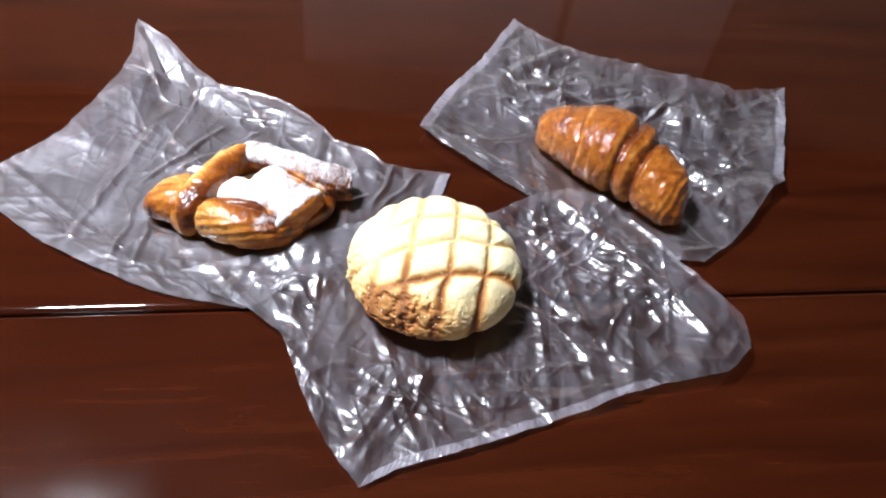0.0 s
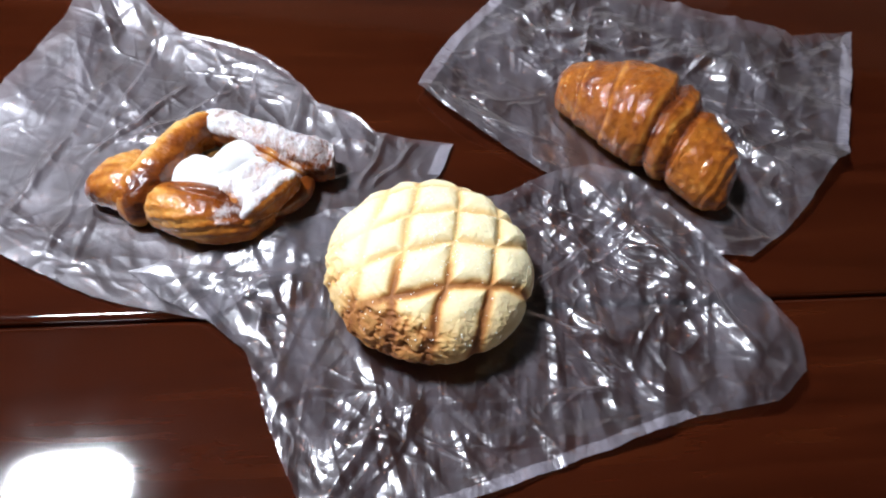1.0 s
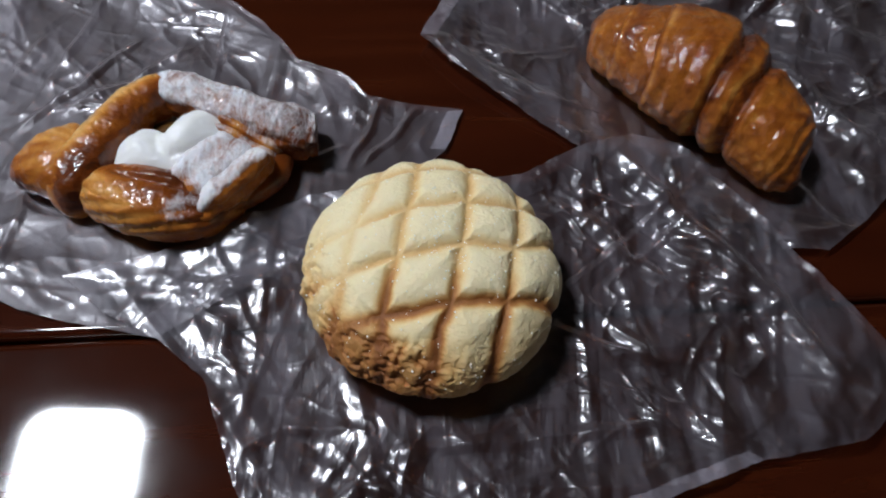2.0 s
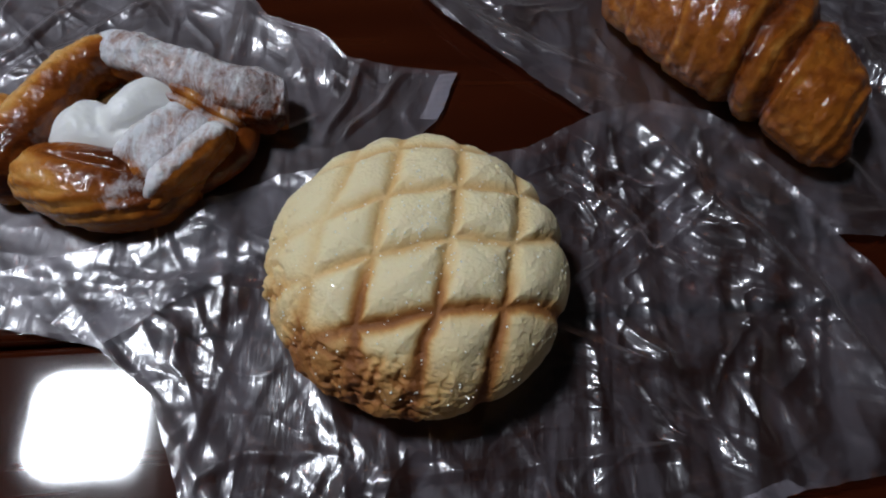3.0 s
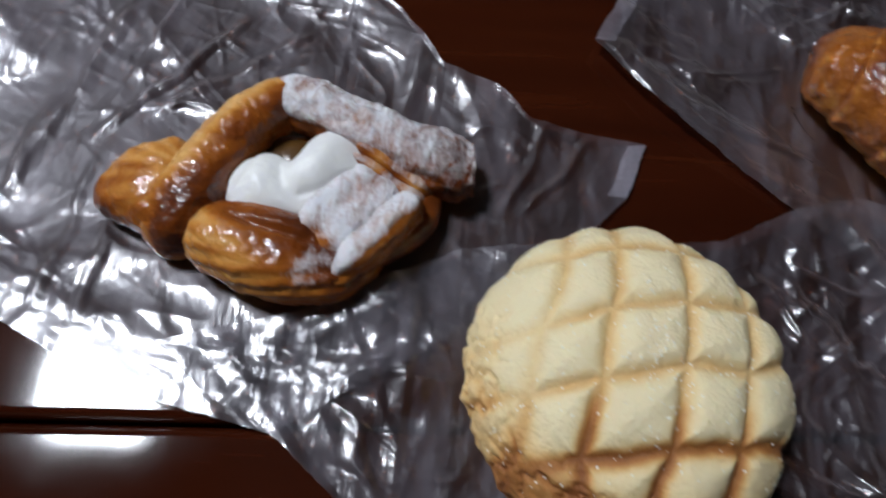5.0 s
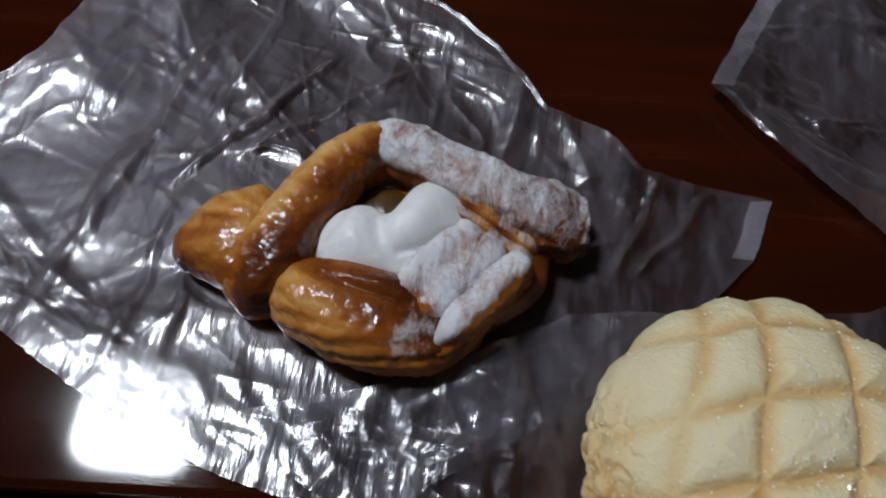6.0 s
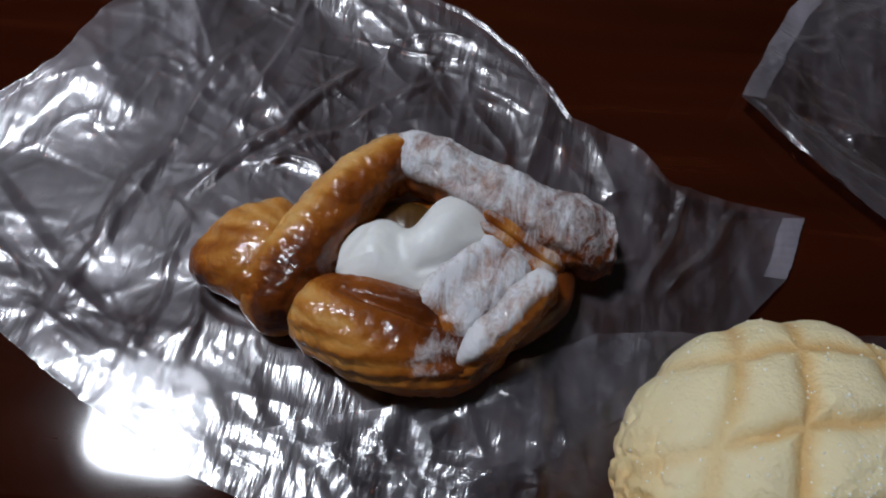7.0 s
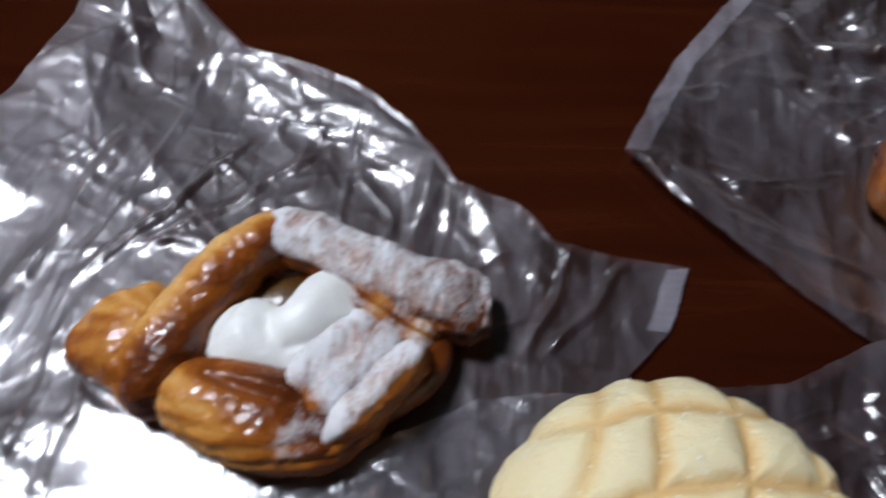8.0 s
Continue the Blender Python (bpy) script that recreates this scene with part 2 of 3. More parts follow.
def build_room():
    def wall(name, *size):
        tagged(part(name, box(*size), WALL, flat=True), "plain dim brown painted wall of the room", "wall", kind="structure")

    wall("wall_north", -HALF - 0.1, HALF + 0.1, HALF, HALF + 0.1, FLOOR_Z, CEIL_Z)
    wall("wall_south", -HALF - 0.1, HALF + 0.1, -HALF - 0.1, -HALF, FLOOR_Z, CEIL_Z)
    wall("wall_west", -HALF - 0.1, -HALF, -HALF, HALF, FLOOR_Z, CEIL_Z)
    wall("wall_east", HALF, HALF + 0.1, -HALF, HALF, FLOOR_Z, CEIL_Z)
    for x0, x1 in ((-0.42, 0.62), (0.66, 1.30)):
        tagged(part("door_1" if x0 < 0 else "door_2", box(x0, x1, HALF - 0.03, HALF - 0.002, FLOOR_Z, 1.45, 0.004, 2), DOOR, flat=True), "pale plain sliding door panel in the wall", "door", kind="structure")
    tagged(part("floor", box(-HALF - 0.1, HALF + 0.1, -HALF - 0.1, HALF + 0.1, FLOOR_Z - 0.1, FLOOR_Z), FLOOR, flat=True), "brown wooden floor under the table", "floor", kind="structure")
    tagged(part("ceiling", box(-HALF - 0.1, HALF + 0.1, -HALF - 0.1, HALF + 0.1, CEIL_Z, CEIL_Z + 0.1), CEILING, flat=True), "plain dim greyish ceiling", "ceiling", kind="structure")


def build_lamp():
    x, y, z = LAMP_PLACE
    w, d = LAMP_SIZE
    lamp = thing("pendant_lamp", x, y, z, "square white pendant lamp, lit, hanging above the table", "lamp")
    lamp.rotation_euler = (0, 0, radians(4))
    bm = box(-w / 2, w / 2, -d / 2, d / 2, 0, 0.03, 0.0)
    bmesh.ops.bevel(bm, geom=[e for e in bm.edges if abs(e.verts[0].co.z - e.verts[1].co.z) > 0.01], offset=0.055, segments=6, profile=0.5, affect="EDGES")
    part("diffuser", bm, GLOW, lamp, "glowing white diffuser", flat=True)
    bm = box(-w / 2 - 0.008, w / 2 + 0.008, -d / 2 - 0.008, d / 2 + 0.008, 0.031, 0.075, 0.0)
    bmesh.ops.bevel(bm, geom=[e for e in bm.edges if abs(e.verts[0].co.z - e.verts[1].co.z) > 0.01], offset=0.04, segments=6, profile=0.5, affect="EDGES")
    part("housing", bm, METAL, lamp, flat=True)
    bm = bmesh.new()
    bmesh.ops.create_cone(bm, cap_ends=True, segments=12, radius1=0.004, radius2=0.004, depth=CEIL_Z - z - 0.075)
    bmesh.ops.translate(bm, verts=bm.verts, vec=(0, 0, 0.075 + (CEIL_Z - z - 0.075) / 2))
    part("cord", bm, METAL, lamp)


GLOW = glow_material()
build_room()
build_lamp()

# ---- the table: two lacquered leaves that meet in a rounded joint ----
JOINT_TURN, JOINT_Y = math.atan(0.1145), -0.0089


def build_table():
    table = thing("dining_table", 0, JOINT_Y, FLOOR_Z, "glossy dark red-brown lacquered wooden table with a joint between two leaves", "table")
    table.rotation_euler = (0, 0, JOINT_TURN)
    top = -FLOOR_Z
    for y0, y1 in ((0.0006, 0.62), (-0.52, -0.0006)):
        leaf = part("table_leaf", box(-0.75, 0.75, y0, y1, top - 0.028, top, 0.0036, 6), WOOD, table)
        leaf.data.polygons.foreach_set("use_smooth", [p.area < 0.005 for p in leaf.data.polygons])
    part("apron", box(-0.66, 0.66, -0.43, 0.53, top - 0.10, top - 0.030, 0.004, 2), WOOD, table)
    for x in (-0.62, 0.62):
        for y in (-0.40, 0.50):
            part("leg", box(x - 0.03, x + 0.03, y - 0.03, y + 0.03, 0, top - 0.029, 0.006, 2), WOOD, table)


build_table()


# ---- plastic bags ----
def facets(x, y, seed):
    """Random heights on a triangle lattice, joined by flat facets, 0 to 1."""
    u, v = x + y * 0.57735, y * 1.1547
    iu, iv = np.floor(u).astype(np.int64), np.floor(v).astype(np.int64)
    fu, fv = u - iu, v - iv
    lower = fu + fv < 1
    a = lattice(iu + 1, iv, 0 * iu, seed)
    b = lattice(iu, iv + 1, 0 * iu, seed)
    c = np.where(lower, lattice(iu, iv, 0 * iu, seed), lattice(iu + 1, iv + 1, 0 * iu, seed))
    wa, wb = np.where(lower, fu, 1 - fv), np.where(lower, fv, 1 - fu)
    return wa * a + wb * b + (1 - wa - wb) * c


def crumple(x, y, seed, count, reach):
    """Slack film: slow swells, straight creases of many sizes scattered over it, and patches of fine facets. x, y in cm."""
    rng = random.Random(seed)
    h = 0.55 * (fbm(x / 5.5, y / 5.5, 0.0, seed, 2) - 0.35) * smooth(0.2, 0.5, fbm(x / 8, y / 8, 5.0, seed, 2))
    busy = smooth(0.42, 0.62, fbm(x / 4.0, y / 4.0, 3.0, seed + 7, 2))
    x0, x1, y0, y1 = reach
    for k in range(count):
        cx, cy, a = rng.uniform(x0, x1), rng.uniform(y0, y1), rng.uniform(0, math.pi)
        size = 0.50 * (1 / max(rng.random(), 0.05)) ** 0.62
        half, wide = size * rng.uniform(1.8, 4.6), max(0.13, size * rng.uniform(0.10, 0.30))
        high, bend, lean = wide * rng.uniform(0.25, 0.62) * rng.choice((1, 1, 1, -0.7)), rng.uniform(-0.10, 0.10), rng.uniform(0.35, 2.6)
        c, s = math.cos(a), math.sin(a)
        u = (x - cx) * c + (y - cy) * s
        near = np.abs(u) < half
        v = -(x - cx) * s + (y - cy) * c + bend * u * u / max(half, 0.5)
        near &= np.abs(v) < wide * 2.8
        if not near.any():
            continue
        v = np.where(v > 0, v / lean, v)
        h = h + np.where(near, high * np.clip(1 - np.abs(v) / wide, 0, 1) * np.clip(1.15 * (1 - np.abs(u) / half), 0, 1) ** 0.8, 0)
    # crushed patches: flat facets with sharp edges
    wx, wy = x + 1.1 * (facets(x / 3.1, y / 3.1, seed + 21) - 0.5) * 2, y + 1.1 * (facets(x / 3.3, y / 3.3, seed + 22) - 0.5) * 2
    for length, amp in ((2.4, 0.20), (1.15, 0.14), (0.6, 0.06)):
        f = facets(wx / length, wy / length, seed + int(length * 10))
        h = h + amp * (0.22 + 0.78 * busy) * np.sign(f - 0.5) * np.abs(2 * f - 1) ** 1.6
    # a net of sharp pinched ridges that wander over the sheet
    for length, amp in ((3.4, 0.22), (1.6, 0.08)):
        f = 1 - np.abs(2 * fbm(wx / length, wy / length, 7.0, seed + int(length * 10), 2) - 1)
        h = h + amp * np.clip((f - 0.70) / 0.30, 0, 1) ** 2.2
    return h


def inside_distance(x, y, spots):
    """How deep a point lies under a resting pastry: 0 outside, 1 inside. spots: x, y, rx, ry, turn."""
    m = np.zeros_like(x)
    for cx, cy, rx, ry, turn in spots:
        c, s = math.cos(radians(turn)), math.sin(radians(turn))
        u, v = (x - cx) * c + (y - cy) * s, -(x - cx) * s + (y - cy) * c
        m = np.maximum(m, 1 - smooth(0.92, 1.22, np.hypot(u / rx, v / ry)))
    return m


def build_bag(label, outline, centre, spots, seed, lift, group="bags on the table", rings=200, spokes=760, base=0.03, folds=(), seals=(), slack=1.0):
    """A flattened bag of two films joined at the rim. outline in cm, seen from above; lift: how far the rim stands up, by corner; folds: long creases as (x, y, turn, half length, half width, height)."""
    bag = thing("plastic_bag", centre[0] * CM, centre[1] * CM, 0, label, "plastic bag", group)
    pts, up = np.array(outline, float), np.array(lift, float)
    if np.sum(pts[:, 0] * np.roll(pts[:, 1], -1) - pts[:, 1] * np.roll(pts[:, 0], -1)) < 0:
        pts, up, seals = pts[::-1], up[::-1], [(len(pts) - 1 - b, len(pts) - 1 - a) for a, b in seals]
    step = np.r_[0, np.cumsum(np.hypot(*np.diff(np.vstack([pts, pts[:1]]), axis=0).T))]
    at = np.linspace(0, step[-1], spokes, endpoint=False)
    ex, ey = (np.interp(at, step, np.r_[pts[:, k], pts[0, k]]) for k in (0, 1))
    eu = np.interp(at, step, np.r_[up, up[0]])
    wob = 0.16 * (fbm(at / 1.3, seed, 0, seed) - 0.5) + 0.05 * (value_noise(at / 0.25, seed, 0, seed) - 0.5)
    nx, ny = ex - centre[0], ey - centre[1]
    ln = np.hypot(nx, ny)
    ex, ey = ex + nx / ln * wob, ey + ny / ln * wob
    r = np.linspace(0.004, 1, rings)[:, None]
    x, y = centre[0] + r * (ex - centre[0]), centre[1] + r * (ey - centre[1])
    rest = inside_distance(x, y, spots)
    near = inside_distance(x, y, [(a, b, c * 1.35 + 0.6, d * 1.35 + 0.6, e) for a, b, c, d, e in spots])
    h = slack * crumple(x, y, seed, 360, (x.min(), x.max(), y.min(), y.max()))
    for fx, fy, turn, half, wide, high in folds:
        c, s = math.cos(radians(turn)), math.sin(radians(turn))
        u, v = (x - fx) * c + (y - fy) * s, -(x - fx) * s + (y - fy) * c
        v = v + 0.25 * (value_noise(u / 1.5, v * 0, 1.0, seed + 3) - 0.5)
        h = h + high * np.clip(1 - np.abs(v) / wide, 0, 1) * (1 - smooth(0.6, 1.0, np.abs(u) / half))
    rim = 0.55 + 0.45 * smooth(0.0, 0.35, 1 - r)
    h = base + (h * rim + eu * smooth(0.62, 1.0, r)) * (1 - rest) * (1 - 0.35 * near)
    h = 0.06 + np.log1p(np.exp(np.clip((h - 0.06) * 14, -40, 40))) / 14
    for name, share, drop in (("upper_film", 1.0, 0.0), ("lower_film", 0.62, 0.012)):
        z = h * share - drop if share == 1.0 else np.where(r > 0.985, h, np.minimum(h * share + 0.25 * eu * smooth(0.7, 1, r), h - 0.01))
        z = np.maximum(z, 0.008)
        if share < 1:
            pick = np.r_[0:rings - 1:2, rings - 1]
            fx, fy, z = x[pick, ::2], y[pick, ::2], z[pick, ::2]
        else:
            fx, fy = x, y
        v = np.stack([fx - centre[0], fy - centre[1], z], -1).reshape(-1, 3) * CM
        mesh_part(name, v, grid_faces(z.shape[0], z.shape[1], True), FILM, bag)
    # crimped heat seals along some edges
    for a, b in seals:
        cols = np.flatnonzero((at >= step[a]) & (at <= step[b]))
        inner = rings - 12
        sx, sy, sz = x[inner:][:, cols], y[inner:][:, cols], h[inner:][:, cols] + 0.02
        sz = sz + 0.025 * np.sin(at[cols] * 2 * math.pi / 0.32)[None, :] * np.linspace(0.3, 1, 12)[:, None]
        v = np.stack([sx - centre[0], sy - centre[1], sz], -1).reshape(-1, 3) * CM
        mesh_part("heat_seal", v, grid_faces(12, len(cols), False), SEAL, bag, "milky crimped seal")
    return bag


DANISH_SPOTS = [(-10.0, 5.4, 5.0, 2.6, 12), (-14.0, 4.3, 1.7, 1.2, 0)]
BUN_SPOTS = [(1.48, 0.58, 4.6, 4.7, 0)]
CROISSANT_SPOTS = [(13.4, 11.2, 5.6, 2.7, -44)]
build_bag("crumpled clear plastic bag spread flat under the cream danish", [
    (-26.0, 7.4), (-23.2, 11.2), (-22.3, 14.6), (-21.4, 17.6), (-21.2, 20.0), (-21.6, 23.6), (-19.2, 22.2), (-16.6, 19.4), (-14.4, 17.4), (-12.4, 17.0), (-9.7, 16.3), (-7.5, 14.8),
    (-5.4, 12.4), (-3.2, 11.8), (-1.9, 10.6), (0.2, 10.3), (2.65, 10.3), (1.9, 7.8), (-1.0, 4.0), (-5.0, 0.8), (-9.0, -2.2), (-11.6, -1.9), (-14.2, -1.4), (-17.8, 0.0), (-21.2, 1.6), (-24.6, 3.9)],
    (-11.0, 7.0), DANISH_SPOTS, 3, [0.3, 0.6, 0.6, 0.8, 1.0, 1.6, 1.2, 0.8, 0.7, 0.7, 0.7, 0.6, 0.5, 0.5, 0.4, 0.3, 0.2, 0.2, 0.3, 0.3, 0.2, 0.2, 0.2, 0.3, 0.3, 0.3],
    folds=[(-15.2, 10.2, 56, 4.4, 0.30, 0.20), (-13.0, 10.8, 44, 4.2, 0.32, 0.16), (-18.5, 9.0, 78, 5.0, 0.5, 0.22), (-19.5, 5.0, 84, 4.0, 0.35, 0.16), (-17.0, 3.4, 88, 3.4, 0.28, 0.14), (-15.8, 3.0, 92, 3.2, 0.28, 0.14), (-1.8, 8.6, 70, 2.4, 0.3, 0.22), (-0.6, 8.4, 55, 2.4, 0.28, 0.2), (-4.2, 7.0, 20, 2.0, 0.25, 0.2), (-20.3, 20.6, 118, 3.8, 0.5, 0.4)], seals=[(16, 17)], slack=0.4)
build_bag("crumpled clear plastic bag spread flat under the croissant", [
    (0.35, 14.6), (2.4, 19.6), (5.1, 23.8), (8.3, 30.6), (10.7, 28.0), (13.4, 26.3), (17.6, 25.0), (21.8, 23.8), (25.0, 23.4), (25.9, 22.6), (30.9, 23.9), (28.9, 18.2), (26.4, 11.2), (25.3, 10.5),
    (23.2, 7.7), (21.3, 5.5), (18.8, 3.6), (16.0, 3.4), (12.5, 6.0), (7.9, 8.6), (5.4, 10.3), (2.7, 12.3)],
    (14.5, 14.0), CROISSANT_SPOTS, 8, [0.6, 0.5, 0.4, 0.5, 0.5, 0.6, 0.7, 0.7, 0.6, 0.6, 0.5, 0.6, 0.9, 1.0, 0.8, 0.5, 0.3, 0.2, 0.2, 0.2, 0.3, 0.5],
    folds=[(11.0, 21.5, 15, 4.0, 0.6, 0.3), (20.6, 12.0, -55, 4.5, 0.7, 0.4), (19.0, 19.5, 10, 4.0, 0.7, 0.3), (13.5, 20.0, 5, 3.0, 0.5, 0.3)], seals=[(0, 3), (10, 12)], slack=1.05)
build_bag("crumpled clear plastic bag spread flat under the melon bun", [
    (-13.0, 0.1), (-11.2, -1.3), (-8.7, -2.4), (-6.7, -3.8), (-5.8, -5.9), (-4.8, -8.0), (-3.5, -10.2), (-1.9, -12.2), (-0.2, -11.2), (4.0, -9.8), (8.4, -8.0), (14.0, -5.8), (17.8, -5.0), (19.6, -3.4),
    (19.8, -1.0), (18.9, 0.6), (17.0, 3.1), (15.6, 5.2), (14.0, 7.0), (12.6, 8.5), (10.4, 8.9), (8.0, 8.1), (5.3, 6.5), (1.0, 5.8), (-4.0, 4.8), (-7.6, 2.2)],
    (3.5, -0.4), BUN_SPOTS, 21, [0.3, 0.4, 0.3, 0.3, 0.3, 0.3, 0.3, 0.2, 0.2, 0.3, 0.3, 0.4, 0.8, 1.0, 0.9, 0.8, 0.7, 0.7, 0.7, 0.8, 0.8, 0.6, 0.5, 0.4, 0.4, 0.4], base=0.10,
    folds=[(5.0, -5.4, 8, 6.5, 0.35, 0.16), (12.5, 4.6, -50, 5.0, 0.5, 0.3), (-1.2, -8.0, 62, 3.4, 0.5, 0.25), (9.6, 3.0, -42, 3.0, 0.5, 0.25), (9.0, -0.6, -48, 2.4, 0.35, 0.2), (16.5, -0.5, -66, 2.6, 0.4, 0.25)], seals=[(7, 11)], slack=0.82)


# ---- melon bun ----
BUN_A, BUN_B, BUN_Z, BUN_TOP = 4.98, 5.02, 1.65, 4.32


def bun_cuts(x, y):
    """Distance from the cuts in the crust, in cm, by rows and columns."""
    rows = [([-5, -3, -1.5, 0, 3, 5], [2.6, 3.0, 3.5, 3.8, 4.2, 4.6]), ([-5, -3.1, -1.7, 0, 1, 3, 5], [-0.2, 0.55, 1.2, 1.75, 1.95, 2.2, 2.6]),
            ([-5, -3, -1.5, 0, 1, 3, 5], [-1.6, -1.25, -0.75, -0.35, -0.02, 0.15, 1.0]), ([-5, -2.9, -1, 0, 1, 3, 5], [-3.3, -3.1, -2.8, -2.55, -2.3, -1.95, -1.5])]
    cols = [([-5, -2, -1, 0.4, 1.8, 5], [-3.6, -3.44, -3.36, -3.15, -2.7, -2.2]), ([-5, -2.9, -0.7, 0.6, 2, 5], [-1.7, -1.8, -1.45, -1.3, -1.0, -0.8]),
            ([-5, -3.3, -2.3, -1, 0.35, 2, 5], [-0.1, 0.26, 0.62, 0.8, 1.0, 1.17, 1.3]), ([-5, -4.1, -3, -1.4, 0, 0.8, 2.2, 5], [2.0, 2.25, 2.5, 2.8, 2.9, 3.15, 3.27, 3.3])]
    d = np.full_like(x, 9.0)
    for a, b in rows:
        d = np.minimum(d, np.abs(y - np.interp(x, a, b)))
    for a, b in cols:
        d = np.minimum(d, np.abs(x - np.interp(y, a, b)))
    return d


def build_bun():
    bun = thing("melon_bun", 0.0148, 0.0058, 0.0008, "round pale yellow melon bun with a cross-cut sugared biscuit crust", "bread")
    lat, lon = 260, 420
    t = np.linspace(0.001, 1, lat)[:, None] * (math.pi * 0.90)
    p = np.linspace(0, 2 * math.pi, lon, endpoint=False)[None, :]
    st = np.abs(np.sin(t)) ** 0.97
    c = np.cos(t)
    x, y = BUN_A * st * np.cos(p), BUN_B * st * np.sin(p)
    z = np.where(c > 0, BUN_Z + (BUN_TOP - BUN_Z) * np.abs(c) ** 0.97, BUN_Z * (1 + c * 1.05)) + 0 * p
    nx, ny, nz = x / BUN_A**2, y / BUN_B**2, (z - BUN_Z) / (BUN_TOP - BUN_Z) ** 2
    ln = np.sqrt(nx**2 + ny**2 + nz**2)
    nx, ny, nz = nx / ln, ny / ln, nz / ln
    # crumbled stretch along the front and the left rim, where the cuts fade out
    ang = np.arctan2(y, x)
    front = np.exp(-(((ang + 2.05) / 0.62) ** 2)) * smooth(3.3, 4.4, np.hypot(x, y))
    left = smooth(-3.7, -4.5, x) * smooth(-3.5, -1.0, -np.abs(y + 1.0))
    crumbly = np.clip(np.maximum(front, left * 0.8) * 1.2, 0, 1)
    low = smooth(1.5, 0.6, z)
    d = bun_cuts(x + 0.10 * (fbm(x * 1.5, y * 1.5, 3, 4) - 0.5) * 2, y + 0.10 * (fbm(x * 1.5, y * 1.5, 9, 4) - 0.5) * 2)
    sharp = smooth(-3.7, -1.9, x) * 0.65 + 0.35
    cut = np.exp(-((d / 0.20) ** 2)) * (1 - 0.85 * crumbly) * (1 - low)
    pillow = (1 - np.exp(-((d / 0.75) ** 2))) * (1 - crumbly)
    lumps = fbm(x * 1.7, y * 1.7, z * 1.7, 31, 4) - 0.5
    grit = fbm(x * 7, y * 7, z * 7, 41, 3) - 0.5
    crust = np.exp(-((fbm(x * 1.5, y * 1.5, z * 1.5, 52, 4) - 0.5) / 0.055) ** 2)
    off = -0.17 * cut * sharp * (1 - 0.4 * smooth(3.6, 4.8, np.hypot(x, y))) * (1 - 0.6 * smooth(2.9, 3.6, y)) - 0.09 * np.exp(-((d / 0.42) ** 2)) * (1 - crumbly) * (1 - low) + 0.13 * pillow * (0.4 + 0.6 * sharp) * (1 - 0.6 * smooth(3.4, 4.7, np.hypot(x, y))) + 0.12 * lumps + 0.05 * grit - crumbly * (0.17 * crust - 0.04 - 0.28 * lumps) - 0.05 * low
    x, y, z = x + nx * off, y + ny * off, np.maximum(z + nz * off, 0.0)
    brown = np.exp(-((d / 0.26) ** 2)) * (0.3 + 0.7 * sharp) * (0.44 + 0.46 * smooth(-0.6, -2.2, y)) * (1 - 0.6 * crumbly)
    # browner crumbs and rim; the darkening towards the front also paints in shading
    brown = brown + crumbly * (0.20 + 0.26 * crust * smooth(0.6, -2.0, y) + 0.24 * smooth(-1.5, -3.8, y)) + 0.42 * low * smooth(1.0, -2.0, y) + 0.15 * low
    brown = brown + 0.16 * smooth(3.6, 5.2, np.hypot(x, y)) * smooth(2.0, -2.0, y)
    brown = brown + 0.14 * smooth(-1.0, -4.2, y)
    v = np.stack([x, y, z], -1).reshape(-1, 3) * CM
    mesh_part("crust", v, grid_faces(lat, lon, True), COOKIE, bun, attributes={"bake": np.clip(brown, 0, 1)})
    # loose sugar grains on the crust
    rng = np.random.RandomState(5)
    verts, faces = [], []
    top = np.flatnonzero((nz + 0 * p > 0.30).ravel())
    for k in rng.choice(top, 420, replace=False):
        s = rng.uniform(0.00012, 0.00030)
        m = Euler(rng.uniform(0, 6, 3).tolist()).to_matrix()
        o = len(verts)
        verts += [tuple(Vector(v[k]) + m @ Vector((a * s, b * s, cc * s))) for a in (-1, 1) for b in (-1, 1) for cc in (-1, 1)]
        faces += [[o + i for i in f] for f in ((0, 1, 3, 2), (4, 6, 7, 5), (0, 4, 5, 1), (2, 3, 7, 6), (0, 2, 6, 4), (1, 5, 7, 3))]
    ob = mesh_part("sugar_coating", verts, faces, SUGAR, bun, "glittering sugar grains", flat=True)
    tagged(ob, kind="stuff")


build_bun()


# ---- sweeps for dough ----
def spline(rows, n):
    """Smooth rows of numbers through the given ones."""
    p = np.array(rows, float)
    p = np.vstack([2 * p[0] - p[1], p, 2 * p[-1] - p[-2]])
    k = len(p) - 3
    t = np.linspace(0, k - 1e-9, n)
    i = t.astype(int)
    f = (t - i)[:, None]
    a, b, c, d = p[i], p[i + 1], p[i + 2], p[i + 3]
    return 0.5 * (2 * b + (c - a) * f + (2 * a - 5 * b + 4 * c - d) * f**2 + (3 * b - a - 3 * c + d) * f**3)


